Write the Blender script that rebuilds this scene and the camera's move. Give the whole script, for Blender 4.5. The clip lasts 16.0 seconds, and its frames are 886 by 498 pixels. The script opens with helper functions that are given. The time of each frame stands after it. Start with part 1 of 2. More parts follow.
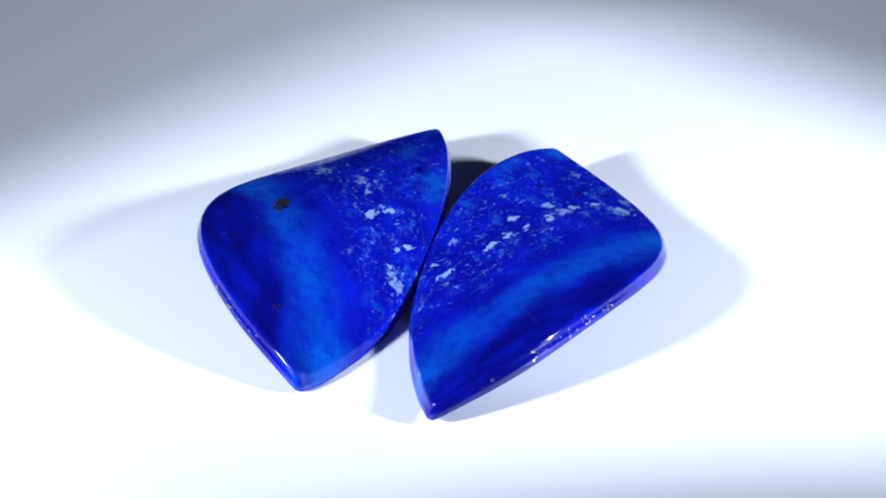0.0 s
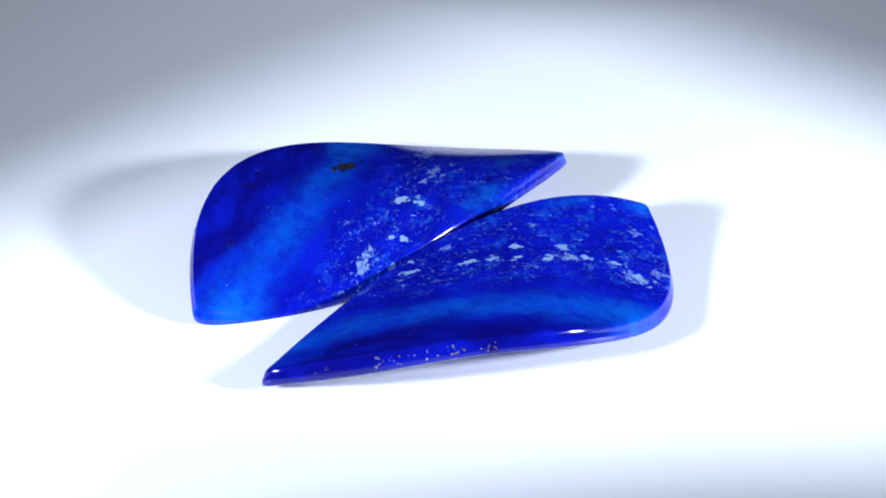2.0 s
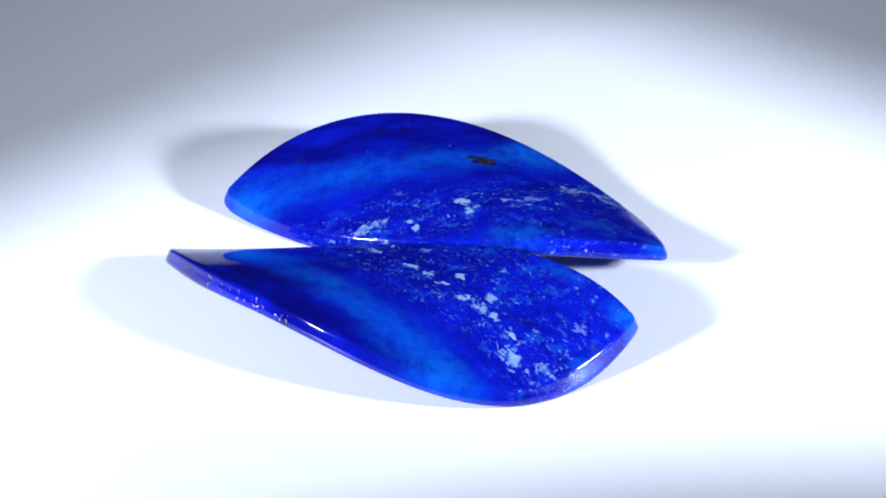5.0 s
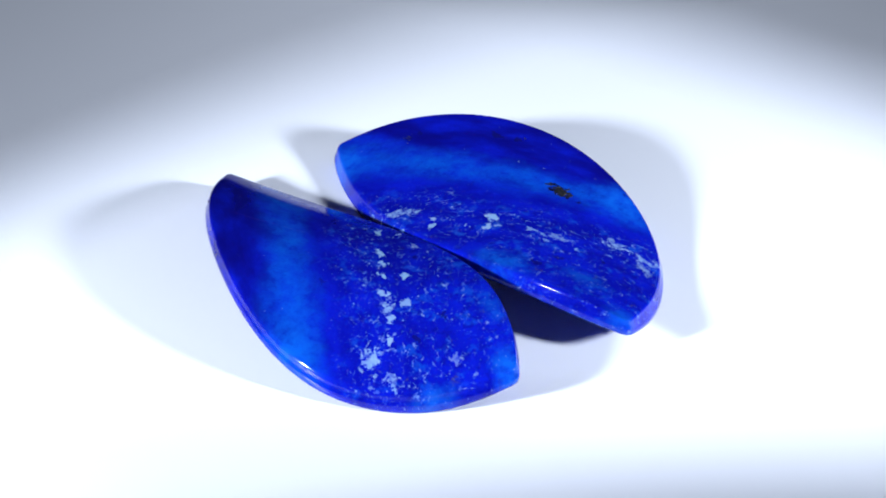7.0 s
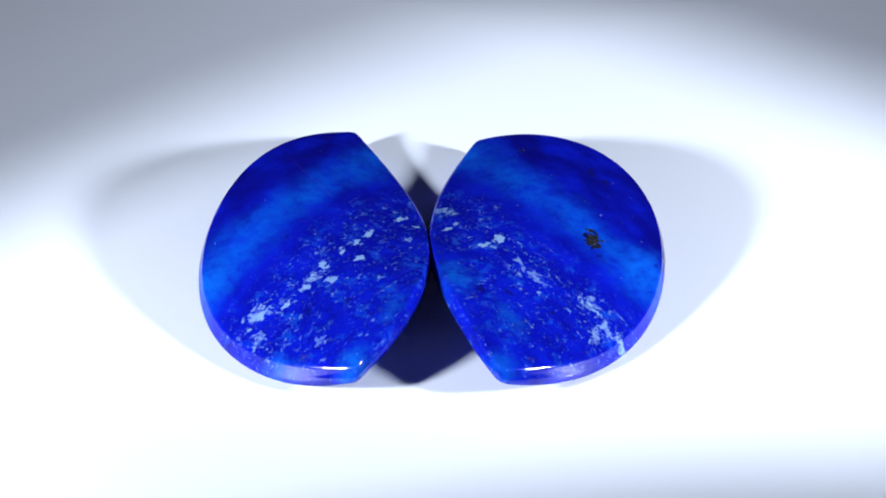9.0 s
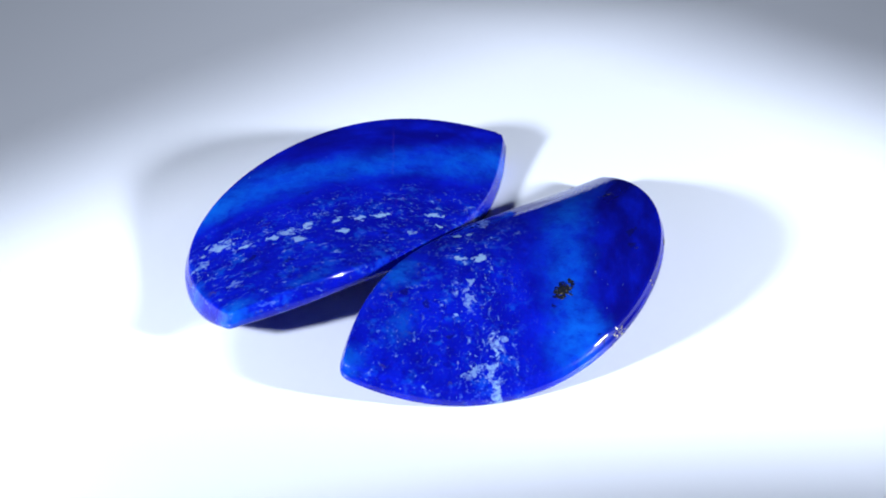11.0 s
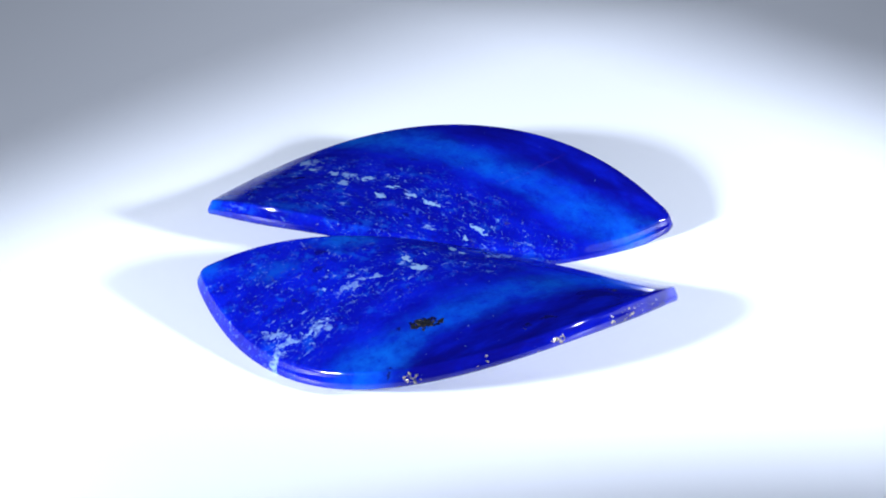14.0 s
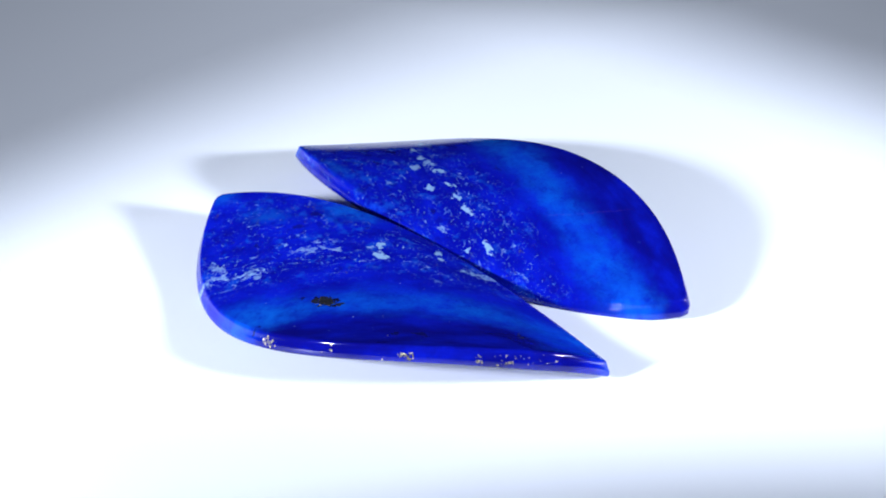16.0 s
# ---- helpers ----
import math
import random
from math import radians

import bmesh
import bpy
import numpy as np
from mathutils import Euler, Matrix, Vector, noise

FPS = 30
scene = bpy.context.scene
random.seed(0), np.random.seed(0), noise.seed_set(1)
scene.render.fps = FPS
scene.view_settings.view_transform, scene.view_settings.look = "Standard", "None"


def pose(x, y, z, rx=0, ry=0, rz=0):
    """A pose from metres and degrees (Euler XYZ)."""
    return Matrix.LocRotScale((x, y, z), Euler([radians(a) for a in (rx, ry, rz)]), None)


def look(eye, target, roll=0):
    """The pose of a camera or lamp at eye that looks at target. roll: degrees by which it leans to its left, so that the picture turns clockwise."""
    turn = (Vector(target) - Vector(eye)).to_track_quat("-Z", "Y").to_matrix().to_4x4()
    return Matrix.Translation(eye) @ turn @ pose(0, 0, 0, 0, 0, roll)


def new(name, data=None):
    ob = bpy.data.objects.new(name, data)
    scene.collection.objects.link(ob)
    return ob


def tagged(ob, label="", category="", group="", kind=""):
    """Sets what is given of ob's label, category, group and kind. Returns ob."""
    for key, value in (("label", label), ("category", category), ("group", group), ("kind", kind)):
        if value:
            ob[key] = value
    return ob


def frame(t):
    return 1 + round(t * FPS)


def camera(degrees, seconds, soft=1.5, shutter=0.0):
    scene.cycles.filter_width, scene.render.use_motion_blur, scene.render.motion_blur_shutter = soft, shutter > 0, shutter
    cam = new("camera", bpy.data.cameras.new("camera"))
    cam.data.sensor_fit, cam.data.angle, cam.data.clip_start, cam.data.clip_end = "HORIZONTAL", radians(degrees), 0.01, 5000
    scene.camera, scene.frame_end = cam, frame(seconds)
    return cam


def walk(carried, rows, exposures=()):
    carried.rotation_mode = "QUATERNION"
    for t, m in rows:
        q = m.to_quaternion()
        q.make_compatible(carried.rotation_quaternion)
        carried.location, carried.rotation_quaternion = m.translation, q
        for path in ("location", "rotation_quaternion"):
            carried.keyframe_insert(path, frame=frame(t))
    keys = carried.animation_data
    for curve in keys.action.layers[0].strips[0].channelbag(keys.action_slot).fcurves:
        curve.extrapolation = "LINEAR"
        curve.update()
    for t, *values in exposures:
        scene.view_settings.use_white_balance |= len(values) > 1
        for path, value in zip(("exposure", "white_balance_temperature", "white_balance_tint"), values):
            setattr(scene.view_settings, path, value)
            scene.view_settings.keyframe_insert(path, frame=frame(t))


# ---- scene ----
MM = 0.001
SECONDS = 16.0
TURN = -18.018  # degrees a second, seen from above

# ---- camera ----
cam = camera(22.99, SECONDS, soft=1.95)
view = look((0.0, -0.17083, 0.10750), (0.00113, -0.00040, 0.00286), 1.61)
walk(cam, [(0.0, view), (SECONDS, view)], exposures=[(0.0, 0.0), (SECONDS, 0.0)])

# ---- light: a dim room and two small lamps in front, one on each side ----
world = bpy.data.worlds.new("room")
scene.world = world
world.use_nodes = True
world.node_tree.nodes["Background"].inputs["Color"].default_value = (0.66, 0.78, 1.0, 1)
world.node_tree.nodes["Background"].inputs["Strength"].default_value = 0.009


def spot(name, eye, target, watts, cone, blend, radius, colour):
    lamp = bpy.data.lights.new(name, "SPOT")
    lamp.energy, lamp.spot_size, lamp.spot_blend = watts, radians(cone), blend
    lamp.shadow_soft_size, lamp.color = radius, colour
    ob = new(name, lamp)
    ob.matrix_world = look(eye, target)
    return ob


COOL = (0.722, 0.808, 1.0)
spot("lamp_west", (-0.167, -0.120, 0.083), (0.0022, 0.0006, 0.0), 5.4, 19.45, 0.0, 0.0122, COOL)
spot("lamp_east", (0.199, -0.075, 0.083), (0.006, 0.015, 0.0), 5.35, 21.8, 0.14, 0.0135, COOL)


# ---- materials ----
class Tree:
    """A small writer of shader nodes."""

    def __init__(self, name):
        self.mat = bpy.data.materials.new(name)
        self.mat.use_nodes = True
        self.tree = self.mat.node_tree
        self.bsdf = self.tree.nodes["Principled BSDF"]

    def node(self, kind):
        return self.tree.nodes.new(kind)

    def put(self, socket, value):
        if hasattr(value, "is_linked"):
            self.tree.links.new(value, socket)
        else:
            socket.default_value = value

    def math(self, op, a, b=0.0, c=0.0, clamp=False):
        n = self.node("ShaderNodeMath")
        n.operation, n.use_clamp = op, clamp
        for socket, value in zip(n.inputs, (a, b, c)):
            self.put(socket, value)
        return n.outputs[0]

    def vec(self, op, a, b=(0, 0, 0)):
        n = self.node("ShaderNodeVectorMath")
        n.operation = op
        self.put(n.inputs[0], a)
        if op == "SCALE":
            self.put(n.inputs["Scale"], b)
        else:
            self.put(n.inputs[1], b)
        return n.outputs["Value"] if op in ("LENGTH", "DOT_PRODUCT") else n.outputs["Vector"]

    def noise(self, where, scale, detail=3.0, rough=0.55, colour=False):
        n = self.node("ShaderNodeTexNoise")
        self.put(n.inputs["Vector"], where)
        n.inputs["Scale"].default_value = scale
        n.inputs["Detail"].default_value = detail
        n.inputs["Roughness"].default_value = rough
        return n.outputs["Color" if colour else "Fac"]

    def step(self, value, low, high):
        n = self.node("ShaderNodeMapRange")
        n.interpolation_type = "SMOOTHSTEP"
        self.put(n.inputs["Value"], value)
        n.inputs["From Min"].default_value = low
        n.inputs["From Max"].default_value = high
        return n.outputs["Result"]

    def mix(self, fac, a, b):
        n = self.node("ShaderNodeMix")
        n.data_type = "RGBA"
        self.put(n.inputs["Factor"], fac)
        for socket, value in ((n.inputs[6], a), (n.inputs[7], b)):
            self.put(socket, (*value, 1) if isinstance(value, tuple) else value)
        return n.outputs[2]

    def bump(self, height, strength, distance):
        n = self.node("ShaderNodeBump")
        n.inputs["Strength"].default_value = strength
        n.inputs["Distance"].default_value = distance
        self.put(n.inputs["Height"], height)
        self.put(self.bsdf.inputs["Normal"], n.outputs["Normal"])


def white_acrylic():
    t = Tree("white_acrylic")
    where = t.node("ShaderNodeTexCoord").outputs["Object"]
    cloud = t.noise(where, 14, 3)
    grain = t.noise(where, 900, 2)
    t.put(t.bsdf.inputs["Base Color"], t.mix(cloud, (0.79, 0.80, 0.81), (0.82, 0.83, 0.84)))
    t.put(t.bsdf.inputs["Roughness"], t.math("MULTIPLY_ADD", cloud, 0.12, 0.34))
    t.bsdf.inputs["Specular IOR Level"].default_value = 0.35
    t.bump(grain, 0.05, 0.00002)
    return t.mat


def table_paint():
    t = Tree("grey_table_laminate")
    where = t.node("ShaderNodeTexCoord").outputs["Object"]
    t.put(t.bsdf.inputs["Base Color"], t.mix(t.noise(where, 6, 5), (0.30, 0.31, 0.33), (0.36, 0.37, 0.39)))
    t.bsdf.inputs["Roughness"].default_value = 0.6
    return t.mat


def lapis(name, band, along, patches, darks, pales, cracks, seed):
    """Polished lapis. band: (cx, cy, cyy, c0, size): the pale band lies where x*cx + y*cy + y*y*cyy + c0 is 0, in mm.
    along: the direction of the veins, degrees. patches: pale calcite, darks: dark matrix, pales: sky blue zones and, at
    tips and rim, painted glow of light through the thin edge, each (x, y, long, short, degrees, strength), in mm."""
    t = Tree(name)
    raw = t.vec("SCALE", t.node("ShaderNodeTexCoord").outputs["Object"], 1000.0)
    where = t.vec("ADD", raw, (seed, seed * 0.7, 0.0))
    split = t.node("ShaderNodeSeparateXYZ")
    wobble = t.vec("SCALE", t.vec("SUBTRACT", t.noise(where, 0.20, 4, 0.6, True), (0.5, 0.5, 0.5)), 4.0)
    t.put(split.inputs[0], t.vec("ADD", raw, wobble))
    x, y = split.outputs["X"], split.outputs["Y"]
    cx, cy, cyy, c0, size = band
    d = t.math("MULTIPLY_ADD", x, cx, c0)
    d = t.math("MULTIPLY_ADD", y, cy, d)
    d = t.math("DIVIDE", t.math("MULTIPLY_ADD", t.math("MULTIPLY", y, y), cyy, d), size)
    # veins run along the band: draw the noise out that way
    ca, sa = math.cos(radians(along)), math.sin(radians(along))
    joined = t.node("ShaderNodeCombineXYZ")
    t.put(joined.inputs["X"], t.vec("DOT_PRODUCT", where, (ca * 0.4, sa * 0.4, 0)))
    t.put(joined.inputs["Y"], t.vec("DOT_PRODUCT", where, (-sa, ca, 0)))
    t.put(joined.inputs["Z"], t.vec("DOT_PRODUCT", where, (0, 0, 1)))
    vein = joined.outputs[0]
    bent = t.vec("SCALE", t.vec("SUBTRACT", t.noise(where, 0.9, 3, 0.6, True), (0.5, 0.5, 0.5)), 1.6)
    veined = t.vec("ADD", vein, bent)
    # three blues: royal, navy outside the band, sky blue along it
    soft = t.noise(vein, 0.42, 5, 0.55)
    cloud = t.noise(where, 0.75, 5, 0.6)
    fine = t.noise(where, 3.5, 4, 0.6)
    wisps = t.noise(veined, 0.55, 4, 0.6)
    near = t.math("MULTIPLY", t.step(t.math("ABSOLUTE", d), 3.5, 0.0), t.math("MULTIPLY_ADD", t.step(cloud, 0.25, 0.66), 0.46, 0.31))
    near = t.math("MULTIPLY", near, t.math("MULTIPLY_ADD", t.step(wisps, 0.34, 0.62), 0.5, 0.46))
    outer = t.step(d, -0.8, -4.2)
    colour = t.mix(t.step(soft, 0.30, 0.72), (0.0016, 0.0032, 0.205), (0.0020, 0.0080, 0.345))
    colour = t.mix(t.math("MULTIPLY", outer, t.math("MULTIPLY_ADD", t.step(soft, 0.70, 0.32), 0.62, 0.24)), colour, (0.0020, 0.0020, 0.100))
    colour = t.mix(t.math("MULTIPLY", t.step(cloud, 0.54, 0.74), 0.40), colour, (0.0024, 0.003, 0.130))
    colour = t.mix(near, colour, (0.0018, 0.078, 0.440))
    colour = t.mix(t.math("MULTIPLY", t.step(fine, 0.47, 0.75), 0.30), colour, (0.002, 0.003, 0.15))
    # mottled paler blue on the inner side
    inner = t.step(d, 2.6, 6.0)
    belt = t.step(t.math("ABSOLUTE", t.math("SUBTRACT", d, 8.0)), 4.4, 0.6)
    strewn = t.math("MULTIPLY", inner, t.step(t.noise(where, 0.55, 4, 0.62), 0.38, 0.62))
    pale = t.math("MULTIPLY", inner, t.step(t.noise(where, 0.55, 5, 0.62), 0.53, 0.70))
    colour = t.mix(t.math("MULTIPLY", pale, 0.50), colour, (0.005, 0.060, 0.41))
    murk = t.math("MULTIPLY", inner, t.step(t.noise(t.vec("ADD", where, (13.0, 3.0, 0.0)), 0.9, 4, 0.65), 0.52, 0.66))
    colour = t.mix(t.math("MULTIPLY", murk, 0.42), colour, (0.0024, 0.0026, 0.105))
    # flecks of calcite in three sizes: faint veils, drawn-out chips, small grains
    veil = t.math("MULTIPLY", strewn, t.step(t.noise(veined, 1.5, 4, 0.6), 0.58, 0.70))
    colour = t.mix(t.math("MULTIPLY", veil, 0.45), colour, (0.022, 0.075, 0.40))
    chip = t.math("MULTIPLY_ADD", belt, 0.035, t.noise(veined, 2.3, 2, 0.45))
    chip = t.math("MULTIPLY", t.step(chip, 0.640, 0.705), strewn)
    lit = t.step(t.noise(t.vec("ADD", where, (3.0, 29.0, 0.0)), 1.3, 2, 0.5), 0.40, 0.66)
    colour = t.mix(t.math("MULTIPLY", chip, 0.85), colour, t.mix(lit, (0.035, 0.085, 0.40), (0.150, 0.250, 0.46)))
    grain = t.math("MULTIPLY_ADD", belt, 0.030, t.noise(t.vec("ADD", veined, (41.0, 0.0, 0.0)), 4.6, 2, 0.5))
    grain = t.math("MULTIPLY", t.step(grain, 0.655, 0.735), t.math("MULTIPLY_ADD", strewn, 0.55, t.math("MULTIPLY", inner, 0.35)))
    colour = t.mix(grain, colour, t.mix(lit, (0.045, 0.095, 0.40), (0.130, 0.220, 0.45)))
    motes = t.math("MULTIPLY", t.step(t.noise(t.vec("ADD", where, (31.0, 7.0, 0.0)), 3.6, 1, 0.5), 0.800, 0.82), 0.9)
    colour = t.mix(motes, colour, (0.22, 0.34, 0.50))
    # brownish matrix dust
    brown = t.math("MULTIPLY", inner, t.step(t.noise(t.vec("ADD", where, (5.0, 17.0, 0.0)), 0.9, 6, 0.72), 0.600, 0.71))
    colour = t.mix(t.math("MULTIPLY", brown, 0.60), colour, (0.034, 0.034, 0.055))
    # healed cracks: thin reddish threads from (x, y) to (x, y)
    for x0, y0, x1, y1, strength in cracks:
        span = math.hypot(x1 - x0, y1 - y0)
        c, s = (x1 - x0) / span, (y1 - y0) / span
        rel = t.vec("SUBTRACT", t.vec("ADD", raw, t.vec("SCALE", bent, 0.45)), (x0, y0, 0))
        u = t.vec("DOT_PRODUCT", rel, (c, s, 0))
        v = t.math("ABSOLUTE", t.vec("DOT_PRODUCT", rel, (-s, c, 0)))
        line = t.math("MULTIPLY", t.step(v, 0.16, 0.02), t.math("MULTIPLY", t.step(u, -0.2, 0.6), t.step(u, span, span - 1.5)))
        line = t.math("MULTIPLY", line, t.math("MULTIPLY", t.step(fine, 0.36, 0.56), strength))
        colour = t.mix(line, colour, (0.110, 0.045, 0.22))
    # single patches: small ones solid with torn edges, large ones lacy
    ragged = t.vec("SCALE", t.vec("SUBTRACT", t.noise(where, 1.25, 3, 0.6, True), (0.5, 0.5, 0.5)), 1.45)
    loose = t.vec("ADD", raw, ragged)
    grit = t.noise(t.vec("ADD", veined, (0.0, 23.0, 0.0)), 1.9, 3, 0.55)
    lace = t.step(t.noise(where, 2.1, 3, 0.6), 0.36, 0.56)
    for rows, shade in ((pales, (0.003, 0.092, 0.46)), (darks, (0.004, 0.004, 0.012)), (patches, (0.185, 0.300, 0.470))):
        for px, py, long, short, degrees, strength in rows:
            c, s = math.cos(radians(degrees)), math.sin(radians(degrees))
            rel = t.vec("SUBTRACT", loose, (px, py, 0))
            u = t.vec("DOT_PRODUCT", rel, (c / long, s / long, 0))
            v = t.vec("DOT_PRODUCT", rel, (-s / short, c / short, 0))
            r = t.math("SQRT", t.math("MULTIPLY_ADD", u, u, t.math("MULTIPLY", v, v)))
            # sky blue zones; those at tips and rim paint light shining through the edge
            if rows is pales:
                mask = t.math("MULTIPLY", t.step(cloud, 0.22, 0.62), t.step(r, 1.6, 0.1))
            else:
                body = t.math("MULTIPLY_ADD", t.math("SUBTRACT", 1.0, r), 0.36 if short < 0.55 else 0.25, grit)
                mask = t.math("MULTIPLY", t.step(body, 0.555, 0.63), t.step(r, 1.7, 1.1))
                if rows is patches and short >= 0.55:
                    mask = t.math("MULTIPLY", mask, t.math("MULTIPLY_ADD", lace, 0.65, 0.35))
            colour = t.mix(t.math("MULTIPLY", mask, strength), colour, shade)
    t.put(t.bsdf.inputs["Base Color"], colour)
    # polished along the edge: the gloss is drawn out round the stone
    round_about = t.node("ShaderNodeTangent")
    round_about.direction_type, round_about.axis = "RADIAL", "Z"
    t.put(t.bsdf.inputs["Tangent"], round_about.outputs[0])
    t.bsdf.inputs["Anisotropic"].default_value = 0.65
    t.put(t.bsdf.inputs["Roughness"], t.math("MULTIPLY_ADD", fine, 0.05, 0.035))
    t.bsdf.inputs["Specular IOR Level"].default_value = 0.38
    t.bsdf.inputs["Subsurface Weight"].default_value = 0.12
    t.bsdf.inputs["Subsurface Radius"].default_value = (0.05, 0.4, 1.0)
    t.bsdf.inputs["Subsurface Scale"].default_value = 0.0010
    t.bump(t.noise(where, 1.6, 3), 0.07, 0.00004)
    return t.mat


def pyrite(name, low, high, gold):
    t = Tree(name)
    where = t.node("ShaderNodeTexCoord").outputs["Object"]
    spots = t.step(t.noise(where, 4500, 4, 0.7), low, high)
    t.put(t.bsdf.inputs["Base Color"], t.mix(spots, (0.004, 0.005, 0.008), gold))
    t.put(t.bsdf.inputs["Metallic"], t.math("MULTIPLY", spots, 0.9))
    t.bsdf.inputs["Roughness"].default_value = 0.42
    t.bump(t.noise(where, 5000, 3), 0.5, 0.00006)
    return t.mat


WHITE, TABLE = white_acrylic(), table_paint()
PYRITE = pyrite("dark_pyrite", 0.59, 0.69, (0.36, 0.30, 0.15))
PYRITE_BRIGHT = pyrite("bright_pyrite", 0.43, 0.55, (0.33, 0.29, 0.20))
LAPIS_A = lapis("lapis_veined", (1.0, 0.33, 0.006, 2.4, 1.05), 106,
                [(5.1, 1.5, 1.00, 0.50, 60, 1.0), (6.8, 2.3, 0.95, 0.50, 10, 1.0), (8.8, -2.7, 0.70, 0.48, 60, 0.9),
                 (7.6, -3.3, 0.50, 0.36, 90, 0.85), (7.6, -7.3, 1.7, 0.6, 110, 0.75), (4.0, 8.0, 1.9, 0.65, 112, 0.60),
                 (0.3, 12.1, 1.6, 0.56, 115, 0.85), (-0.3, 14.9, 1.9, 0.6, 105, 0.80), (-1.3, 16.4, 1.2, 0.56, 90, 0.85),
                 (1.0, 16.0, 1.3, 0.6, 60, 0.6), (9.6, -5.4, 0.8, 0.3, 70, 0.6), (4.6, 5.8, 0.8, 0.3, 110, 0.6),
                 (-0.3, 11.6, 0.7, 0.35, 115, 0.5), (7.4, 0.4, 0.35, 0.2, 20, 0.8)],
                [(-3.3, 3.65, 1.15, 0.72, 95, 0.97), (-2.6, -13.7, 0.7, 0.4, 10, 0.35), (-3.6, -13.1, 0.4, 0.25, 80, 0.35),
                 (-6.9, -6.4, 0.8, 0.4, 80, 0.5), (-7.4, -4.2, 0.5, 0.35, 100, 0.5), (-8.2, 8.2, 0.40, 0.28, 60, 0.7),
                 (-3.1, 6.0, 0.28, 0.2, 60, 0.7),
                 (7.2, 10.6, 0.7, 0.35, 100, 0.5), (4.0, 13.2, 0.6, 0.35, 60, 0.5), (9.4, 9.6, 0.8, 0.3, 80, 0.45)],
                # sky blue zones, with the translucent glow of tips and rim painted in
                [(11.0, 7.0, 2.8, 1.3, 85, 0.65), (9.6, -7.5, 2.2, 0.8, 70, 0.4), (11.0, 19.8, 1.8, 1.2, 60, 0.5),
                 (-6.4, 8.6, 2.6, 1.7, 70, 0.7), (2.2, -18.2, 2.6, 1.6, 60, 0.6), (8.2, 14.0, 2.4, 1.1, 90, 0.35)], [], 3.1)
LAPIS_B = lapis("lapis_streaked", (-0.93, 1.0, 0.0, 5.6, 1.366), 43,
                [(-8.6, -1.7, 1.05, 0.34, 40, 1.0), (-9.7, -0.1, 0.5, 0.36, 0, 0.9), (-4.4, 1.85, 0.85, 0.34, 45, 1.0),
                 (-3.0, 3.4, 0.6, 0.28, 45, 0.9), (-2.3, 6.2, 0.6, 0.32, 30, 0.95), (-1.1, 4.5, 0.75, 0.34, 50, 0.95),
                 (1.0, 6.4, 0.7, 0.34, 55, 0.85), (1.9, 7.6, 1.2, 0.60, 20, 0.8), (0.8, 8.7, 0.7, 0.36, 40, 0.75),
                 (3.3, 9.1, 0.65, 0.36, 30, 0.8), (5.5, 10.5, 0.75, 0.34, 35, 0.9), (8.1, 10.5, 1.6, 0.85, 35, 0.75), (7.7, 10.7, 1.0, 0.50, 35, 0.75),
                 (8.5, 13.3, 0.9, 0.55, 60, 0.6), (3.8, 16.6, 0.8, 0.55, 60, 0.4), (-8.0, 2.9, 0.8, 0.3, 60, 0.6)],
                [(3.0, 1.0, 0.8, 0.3, 60, 0.35), (0.5, 12.5, 0.7, 0.3, 30, 0.5), (-6.0, 4.6, 0.6, 0.3, 50, 0.45), (4.0, 12.4, 0.6, 0.3, 60, 0.5),
                 (5.9, -9.0, 0.45, 0.3, 50, 0.5)],
                # rows at the tips and rim are painted edge glow, others paler stone
                [(2.3, 20.8, 2.0, 1.2, 60, 0.8), (10.6, 4.4, 2.4, 1.8, 70, 0.6), (-10.4, -16.5, 2.2, 1.3, 80, 0.55), (-3.0, 15.0, 2.6, 0.8, 50, 0.4),
                 (7.6, 17.0, 1.8, 0.8, 140, 0.5)],
                [(-3.1, -5.4, -0.3, -13.3, 0.09), (-5.2, -0.6, -4.2, -3.0, 0.09)], 11.7)


# ---- shapes ----
def saddle(c, x, y):
    x, y = x / 10, y / 10
    return (c[0] + c[1] * x + c[2] * y + c[3] * x * x + c[4] * x * y + c[5] * y * y
            + c[6] * x ** 3 + c[7] * x * x * y + c[8] * x * y * y + c[9] * y ** 3)


THICK = 1.64
# how far in from the outline, and how far down from the face: a rounded ridge, a slanted bevel and an upright girdle
GIRDLE = [(0.64, 0.0), (0.55, 0.012), (0.47, 0.04), (0.40, 0.085), (0.345, 0.145), (0.305, 0.225), (0.27, 0.33), (0.222, 0.47), (0.167, 0.61),
          (0.112, 0.73), (0.06, 0.84), (0.02, 0.95), (0.003, 1.06), (0.0, 1.18), (0.01, 1.31), (0.06, 1.45), (0.17, 1.56), (0.36, 1.62)]






def curve(points, steps):
    """A Bezier curve of any degree, without its last point."""
    pts = np.array(points, float)
    d = len(pts) - 1
    u = np.linspace(0, 1, steps, endpoint=False)[:, None]
    return [*sum(math.comb(d, k) * u ** k * (1 - u) ** (d - k) * pts[k] for k in range(d + 1))]


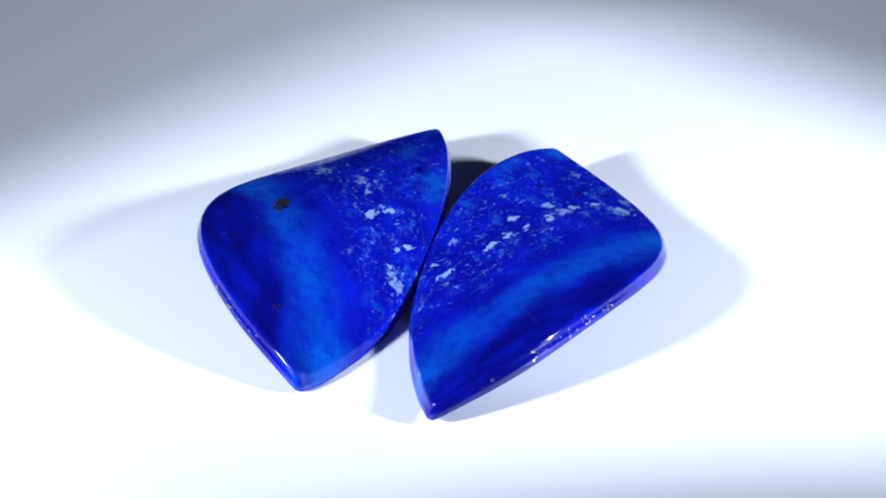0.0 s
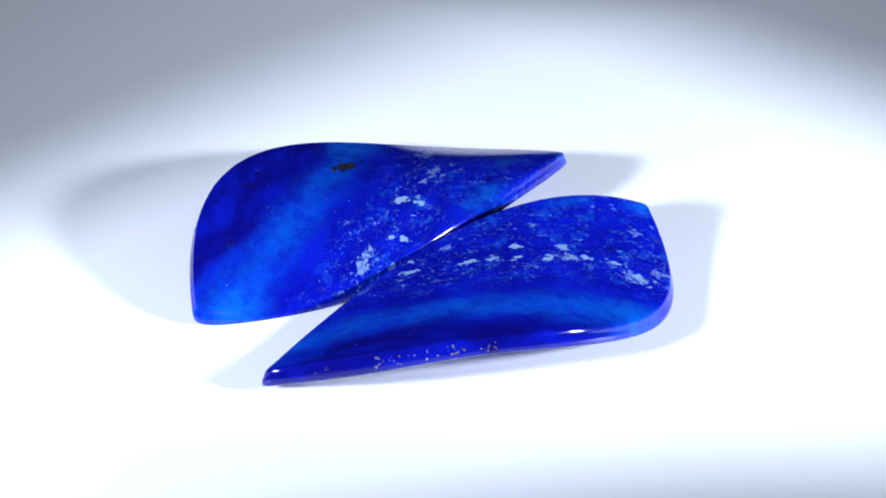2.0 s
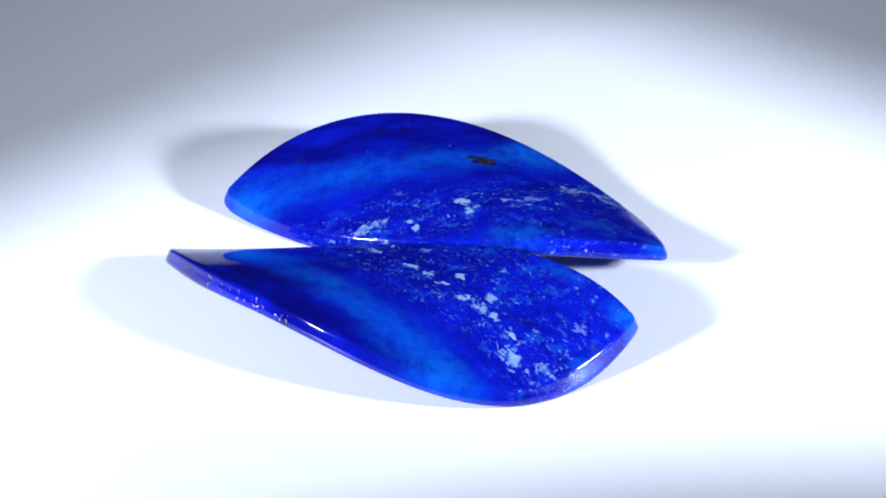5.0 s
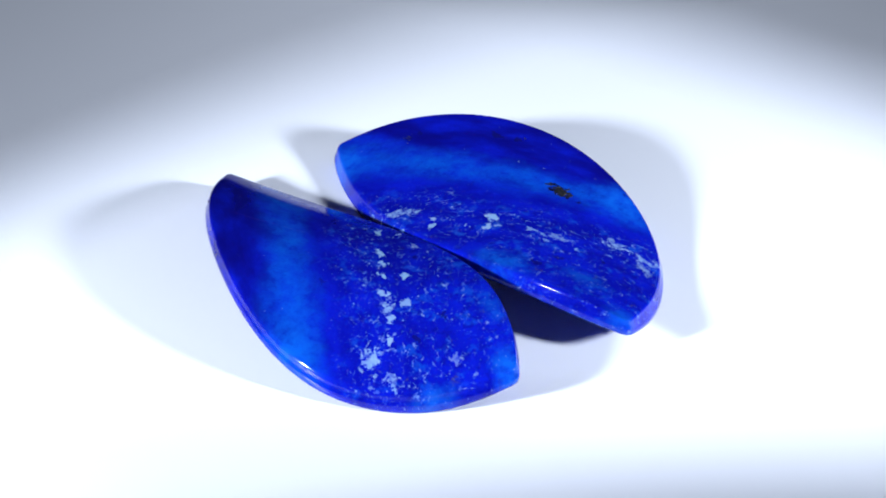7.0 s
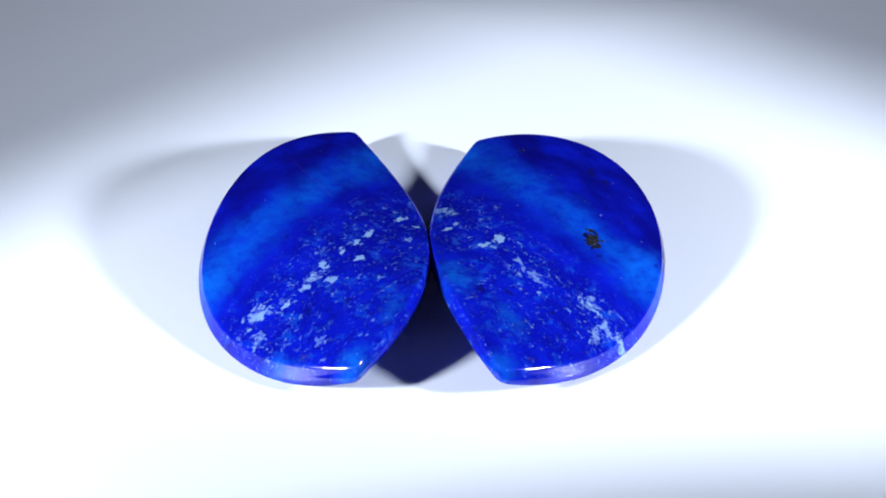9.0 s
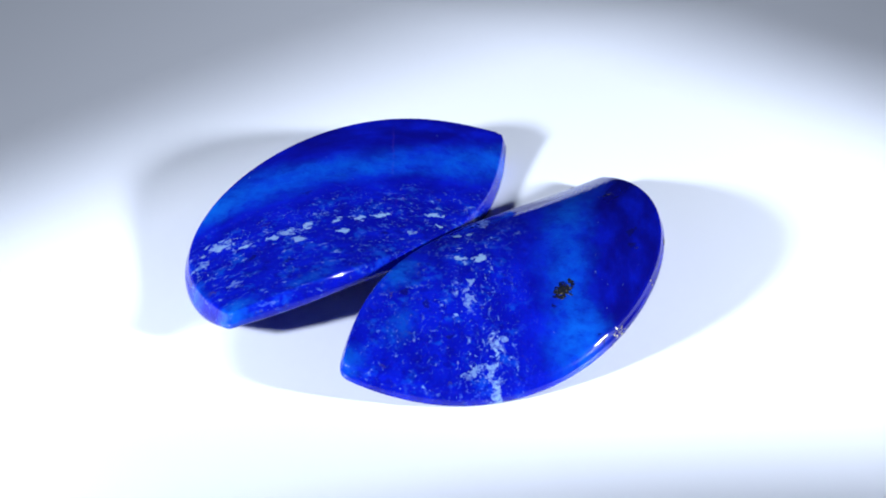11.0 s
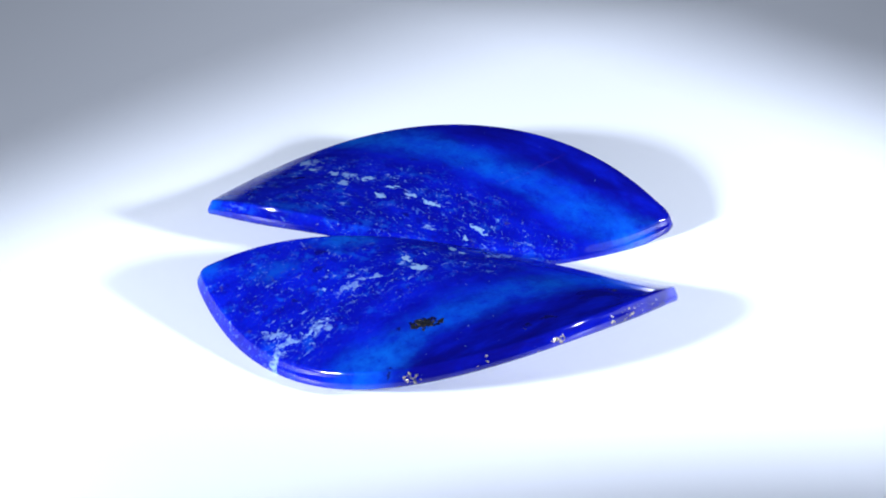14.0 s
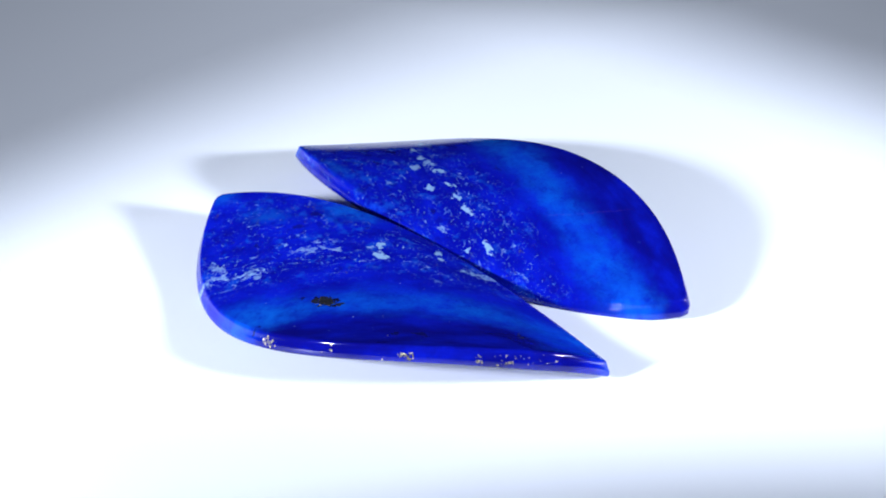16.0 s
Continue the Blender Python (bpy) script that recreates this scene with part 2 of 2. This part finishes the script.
def stone_mesh(name, inner, outer, bend, full, ease, material):
    """A thin polished stone with a saddle-shaped face. inner, outer: the curves of its two edges, from tip to tip, in mm.
    full: how much fuller the girdle is beside its first and its second tip. ease: how far the tips are rounded off."""
    rim = np.array(curve(inner, 76) + curve(outer, 110))
    n = len(rim)
    area = np.sum(rim[:, 0] * np.roll(rim[:, 1], -1) - np.roll(rim[:, 0], -1) * rim[:, 1])
    if area < 0:
        rim = rim[::-1]
    for _ in range(ease):
        rim = 0.5 * rim + 0.25 * (np.roll(rim, 1, 0) + np.roll(rim, -1, 0))
    tang = np.roll(rim, -1, 0) - np.roll(rim, 1, 0)
    normal = np.stack([tang[:, 1], -tang[:, 0]], 1) / np.linalg.norm(tang, axis=1)[:, None]
    rim = rim + normal * 0.10
    radius = np.linalg.norm(rim, axis=1)
    radial = rim / radius[:, None]
    lean = np.maximum(0.45, (normal * radial).sum(1))
    bm = bmesh.new()

    near, far = (np.linalg.norm(rim - np.array(tip), axis=1) for tip in (inner[0], inner[-1]))
    # the girdle is fuller a little way from the tips and tapers to them
    thin = 1 + full[0] * np.exp(-((near - 6.5) / 5.5) ** 2) + full[1] * np.exp(-((far - 8.0) / 6.5) ** 2)
    thin -= 0.12 * np.exp(-(near / 2.2) ** 2) + 0.05 * np.exp(-(far / 2.5) ** 2)

    def ring(points, drop):
        return [bm.verts.new((x * MM, y * MM, max(0.02, saddle(bend, x, y) - drop * w) * MM)) for (x, y), w in zip(points, thin)]

    inset = [rim - radial * (i / lean)[:, None] for i in (np.full(n, g[0]) for g in GIRDLE)]
    rings = [ring(inset[0] * k, 0.0) for k in (0.12, 0.28, 0.44, 0.58, 0.70, 0.80, 0.88, 0.94, 0.98)]
    rings += [ring(p, g[1]) for p, g in zip(inset, GIRDLE)]
    rings += [ring(inset[-1] * k, THICK) for k in (0.95, 0.8, 0.55, 0.28, 0.12)]
    for a, b in zip(rings, rings[1:]):
        for i in range(n):
            bm.faces.new((a[i], b[i], b[(i + 1) % n], a[(i + 1) % n]))
    mid = bm.verts.new((0, 0, bend[0] * MM))
    low = bm.verts.new((0, 0, (bend[0] - THICK) * MM))
    for i in range(n):
        bm.faces.new((mid, rings[0][i], rings[0][(i + 1) % n]))
        bm.faces.new((low, rings[-1][(i + 1) % n], rings[-1][i]))
    for face in bm.faces:
        face.smooth = True
    mesh = bpy.data.meshes.new(name)
    bm.to_mesh(mesh)
    bm.free()
    mesh.materials.append(material)
    return mesh, (rim, normal, thin)


def part(name, bm, material, parent, label=""):
    mesh = bpy.data.meshes.new(name)
    bm.to_mesh(mesh)
    bm.free()
    mesh.materials.append(material)
    ob = new(name, mesh)
    ob.parent = parent
    return tagged(ob, label)


def grains(stone, bend, x, y, spread, count, size, seed, label):
    """A patch of small faceted pyrite grains set flush into the face of a stone."""
    rnd = random.Random(seed)
    bm = bmesh.new()
    for _ in range(count):
        gx, gy = x + rnd.gauss(0, spread[0]), y + rnd.gauss(0, spread[1])
        s = size * rnd.uniform(0.35, 1.2)
        m = Matrix.LocRotScale((gx * MM, gy * MM, (saddle(bend, gx, gy) - 0.01) * MM),
                               Euler((rnd.uniform(-.1, .1), rnd.uniform(-.1, .1), rnd.uniform(0, 6.28))),
                               (s * MM, s * rnd.uniform(0.35, 0.8) * MM, s * 0.12 * MM))
        bmesh.ops.create_icosphere(bm, subdivisions=1, radius=1.0, matrix=m)
    return part("pyrite_inclusion", bm, PYRITE, stone, label)


def edge_grains(stone, bend, edge, x, y, length, count, size, seed):
    """Pyrite grains lying in the girdle of a stone, along its edge near (x, y)."""
    rim, normal, thin = edge
    rnd = random.Random(seed)
    bm = bmesh.new()
    n = len(rim)
    k = int(np.argmin((rim[:, 0] - x) ** 2 + (rim[:, 1] - y) ** 2))
    pace = np.linalg.norm(rim[(k + 1) % n] - rim[k])
    middle = rnd.uniform(0.6, 0.95)
    ins, drops = [g[0] for g in GIRDLE], [g[1] for g in GIRDLE]
    for _ in range(count * 3 // 2):
        at = k + rnd.gauss(0, length) / pace
        j, f = math.floor(at), at - math.floor(at)
        drop = min(1.4, max(0.22, rnd.gauss(middle, 0.24)))
        p = rim[j % n] * (1 - f) + rim[(j + 1) % n] * f
        q = p - normal[j % n] * (float(np.interp(drop, drops, ins)) + 0.005)
        s = size * rnd.choice((0.3, 0.4, 0.5, 0.7, 1.1))
        z = max(0.12, saddle(bend, *p) - drop * thin[j % n])
        turn = math.atan2(normal[j % n][1], normal[j % n][0])
        m = Matrix.LocRotScale((q[0] * MM, q[1] * MM, z * MM), Euler((rnd.uniform(0, 6), -0.35, turn)),
                               (s * 0.22 * MM, s * MM, s * rnd.uniform(0.45, 0.9) * MM))
        made = bmesh.ops.create_icosphere(bm, subdivisions=1, radius=1.0, matrix=m)
        for v in made["verts"]:
            v.co = m @ ((m.inverted() @ v.co) * rnd.uniform(0.55, 1.3))
    return part("pyrite_inclusion", bm, PYRITE_BRIGHT, stone, "brassy pyrite grains in the polished edge")


# ---- support ----
def disc(name, radius, top, deep, edge, material):
    bm = bmesh.new()
    count = 128
    profile = [(radius - edge, top), (radius - edge * 0.3, top - edge * 0.3), (radius, top - edge), (radius, top - deep)]
    rings = [[bm.verts.new((r * math.cos(6.28318530718 * i / count), r * math.sin(6.28318530718 * i / count), z)) for i in range(count)] for r, z in profile]
    for a, b in zip(rings, rings[1:]):
        for i in range(count):
            bm.faces.new((a[i], b[i], b[(i + 1) % count], a[(i + 1) % count]))
    bm.faces.new(rings[0])
    bm.faces.new(rings[-1][::-1])
    mesh = bpy.data.meshes.new(name)
    bm.to_mesh(mesh)
    bm.free()
    mesh.materials.append(material)
    return new(name, mesh)


turntable = tagged(disc("turntable", 0.24, 0.0, 0.018, 0.002, WHITE),
                   "round glossy white acrylic turntable turning slowly under the stones", "turntable")
bm = bmesh.new()
bmesh.ops.create_grid(bm, x_segments=1, y_segments=1, size=0.40, matrix=Matrix.Translation((0, 0, -0.018)))
mesh = bpy.data.meshes.new("ground")
bm.to_mesh(mesh)
bm.free()
mesh.materials.append(TABLE)
ground = tagged(new("ground", mesh), "plain grey tabletop under the turntable", "table", kind="structure")

# ---- the two stones ----
A_AT, B_AT = (-10.69, 1.22), (9.97, -3.38)
A_BEND = (4.513, -0.131, -0.239, 0.001, 1.789, -0.776, -0.515, 0.367, -0.229, -0.026)
B_BEND = (4.588, 0.789, -0.245, -1.022, -1.439, 0.115, -0.133, 0.021, -0.235, -0.017)
A_INNER = [(11.30, 20.65), (14.22, 9.15), (11.70, -9.90), (-0.22, -21.50)]
A_OUTER = [(-0.22, -21.50), (-4.76, -17.47), (-17.61, -5.43), (-13.01, 12.30), (-2.30, 19.45), (11.30, 20.65)]
B_INNER = [(2.18, 21.70), (-6.36, 16.06), (-15.81, -0.37), (-9.64, -21.14)]
B_OUTER = [(-9.64, -21.14), (6.42, -14.12), (3.63, -7.29), (21.65, 4.04), (11.10, 15.30), (2.18, 21.70)]

mesh, rim_a = stone_mesh("stone_body", A_INNER, A_OUTER, A_BEND, (0.12, 0.20), 3, LAPIS_A)
stone_a = tagged(new("lapis_cabochon"), "polished royal blue lapis stone with a black pyrite spot", "gemstone", "pair of lapis stones")
new("stone_body", mesh).parent = stone_a
grains(stone_a, A_BEND, -3.3, 3.70, (0.33, 0.56), 50, 0.34, 5, "black and brassy pyrite patch")
grains(stone_a, A_BEND, -2.6, -13.8, (0.40, 0.30), 9, 0.20, 6, "small grey pyrite patch")
grains(stone_a, A_BEND, -8.1, -3.9, (0.15, 0.3), 4, 0.16, 7, "small dark pyrite fleck")
for k, (x, y, length, count, size) in enumerate(((-9.3, 6.8, 0.50, 22, 0.18), (-11.5, 0.5, 0.3, 3, 0.17), (-10.3, -6.4, 0.40, 12, 0.26),
                                                  (-10.6, -4.6, 0.8, 4, 0.13), (-8.9, -12.5, 0.30, 4, 0.18), (-8.4, -14.4, 0.60, 8, 0.19),
                                                  (-7.4, -16.4, 0.5, 5, 0.13), (-6.0, -18.4, 0.5, 5, 0.14))):
    edge_grains(stone_a, A_BEND, rim_a, x, y, length, count, size, 20 + k)

mesh, rim_b = stone_mesh("stone_body", B_INNER, B_OUTER, B_BEND, (0.26, 0.26), 1, LAPIS_B)
stone_b = tagged(new("lapis_cabochon"), "polished royal blue lapis stone with a white calcite streak", "gemstone", "pair of lapis stones")
new("stone_body", mesh).parent = stone_b
for k, (x, y, length, count, size) in enumerate(((-3.9, -19.3, 0.35, 4, 0.16), (-0.7, -16.6, 0.25, 4, 0.19), (0.6, -15.2, 0.7, 9, 0.12),
                                                  (2.2, -13.6, 0.5, 5, 0.13), (4.4, -11.9, 0.40, 8, 0.19), (6.4, -9.8, 0.4, 6, 0.15))):
    edge_grains(stone_b, B_BEND, rim_b, x, y, length, count, size, 40 + k)


def motions():
    steps = int(SECONDS * 2)
    for ob, (x, y) in ((stone_a, A_AT), (stone_b, B_AT), (turntable, (0, 0))):
        rows = []
        for k in range(steps + 1):
            t = k * SECONDS / steps
            a = TURN * t
            c, s = math.cos(radians(a)), math.sin(radians(a))
            rows.append((t, pose((c * x - s * y) * MM, (s * x + c * y) * MM, 0, 0, 0, a)))
        walk(ob, rows)


motions()
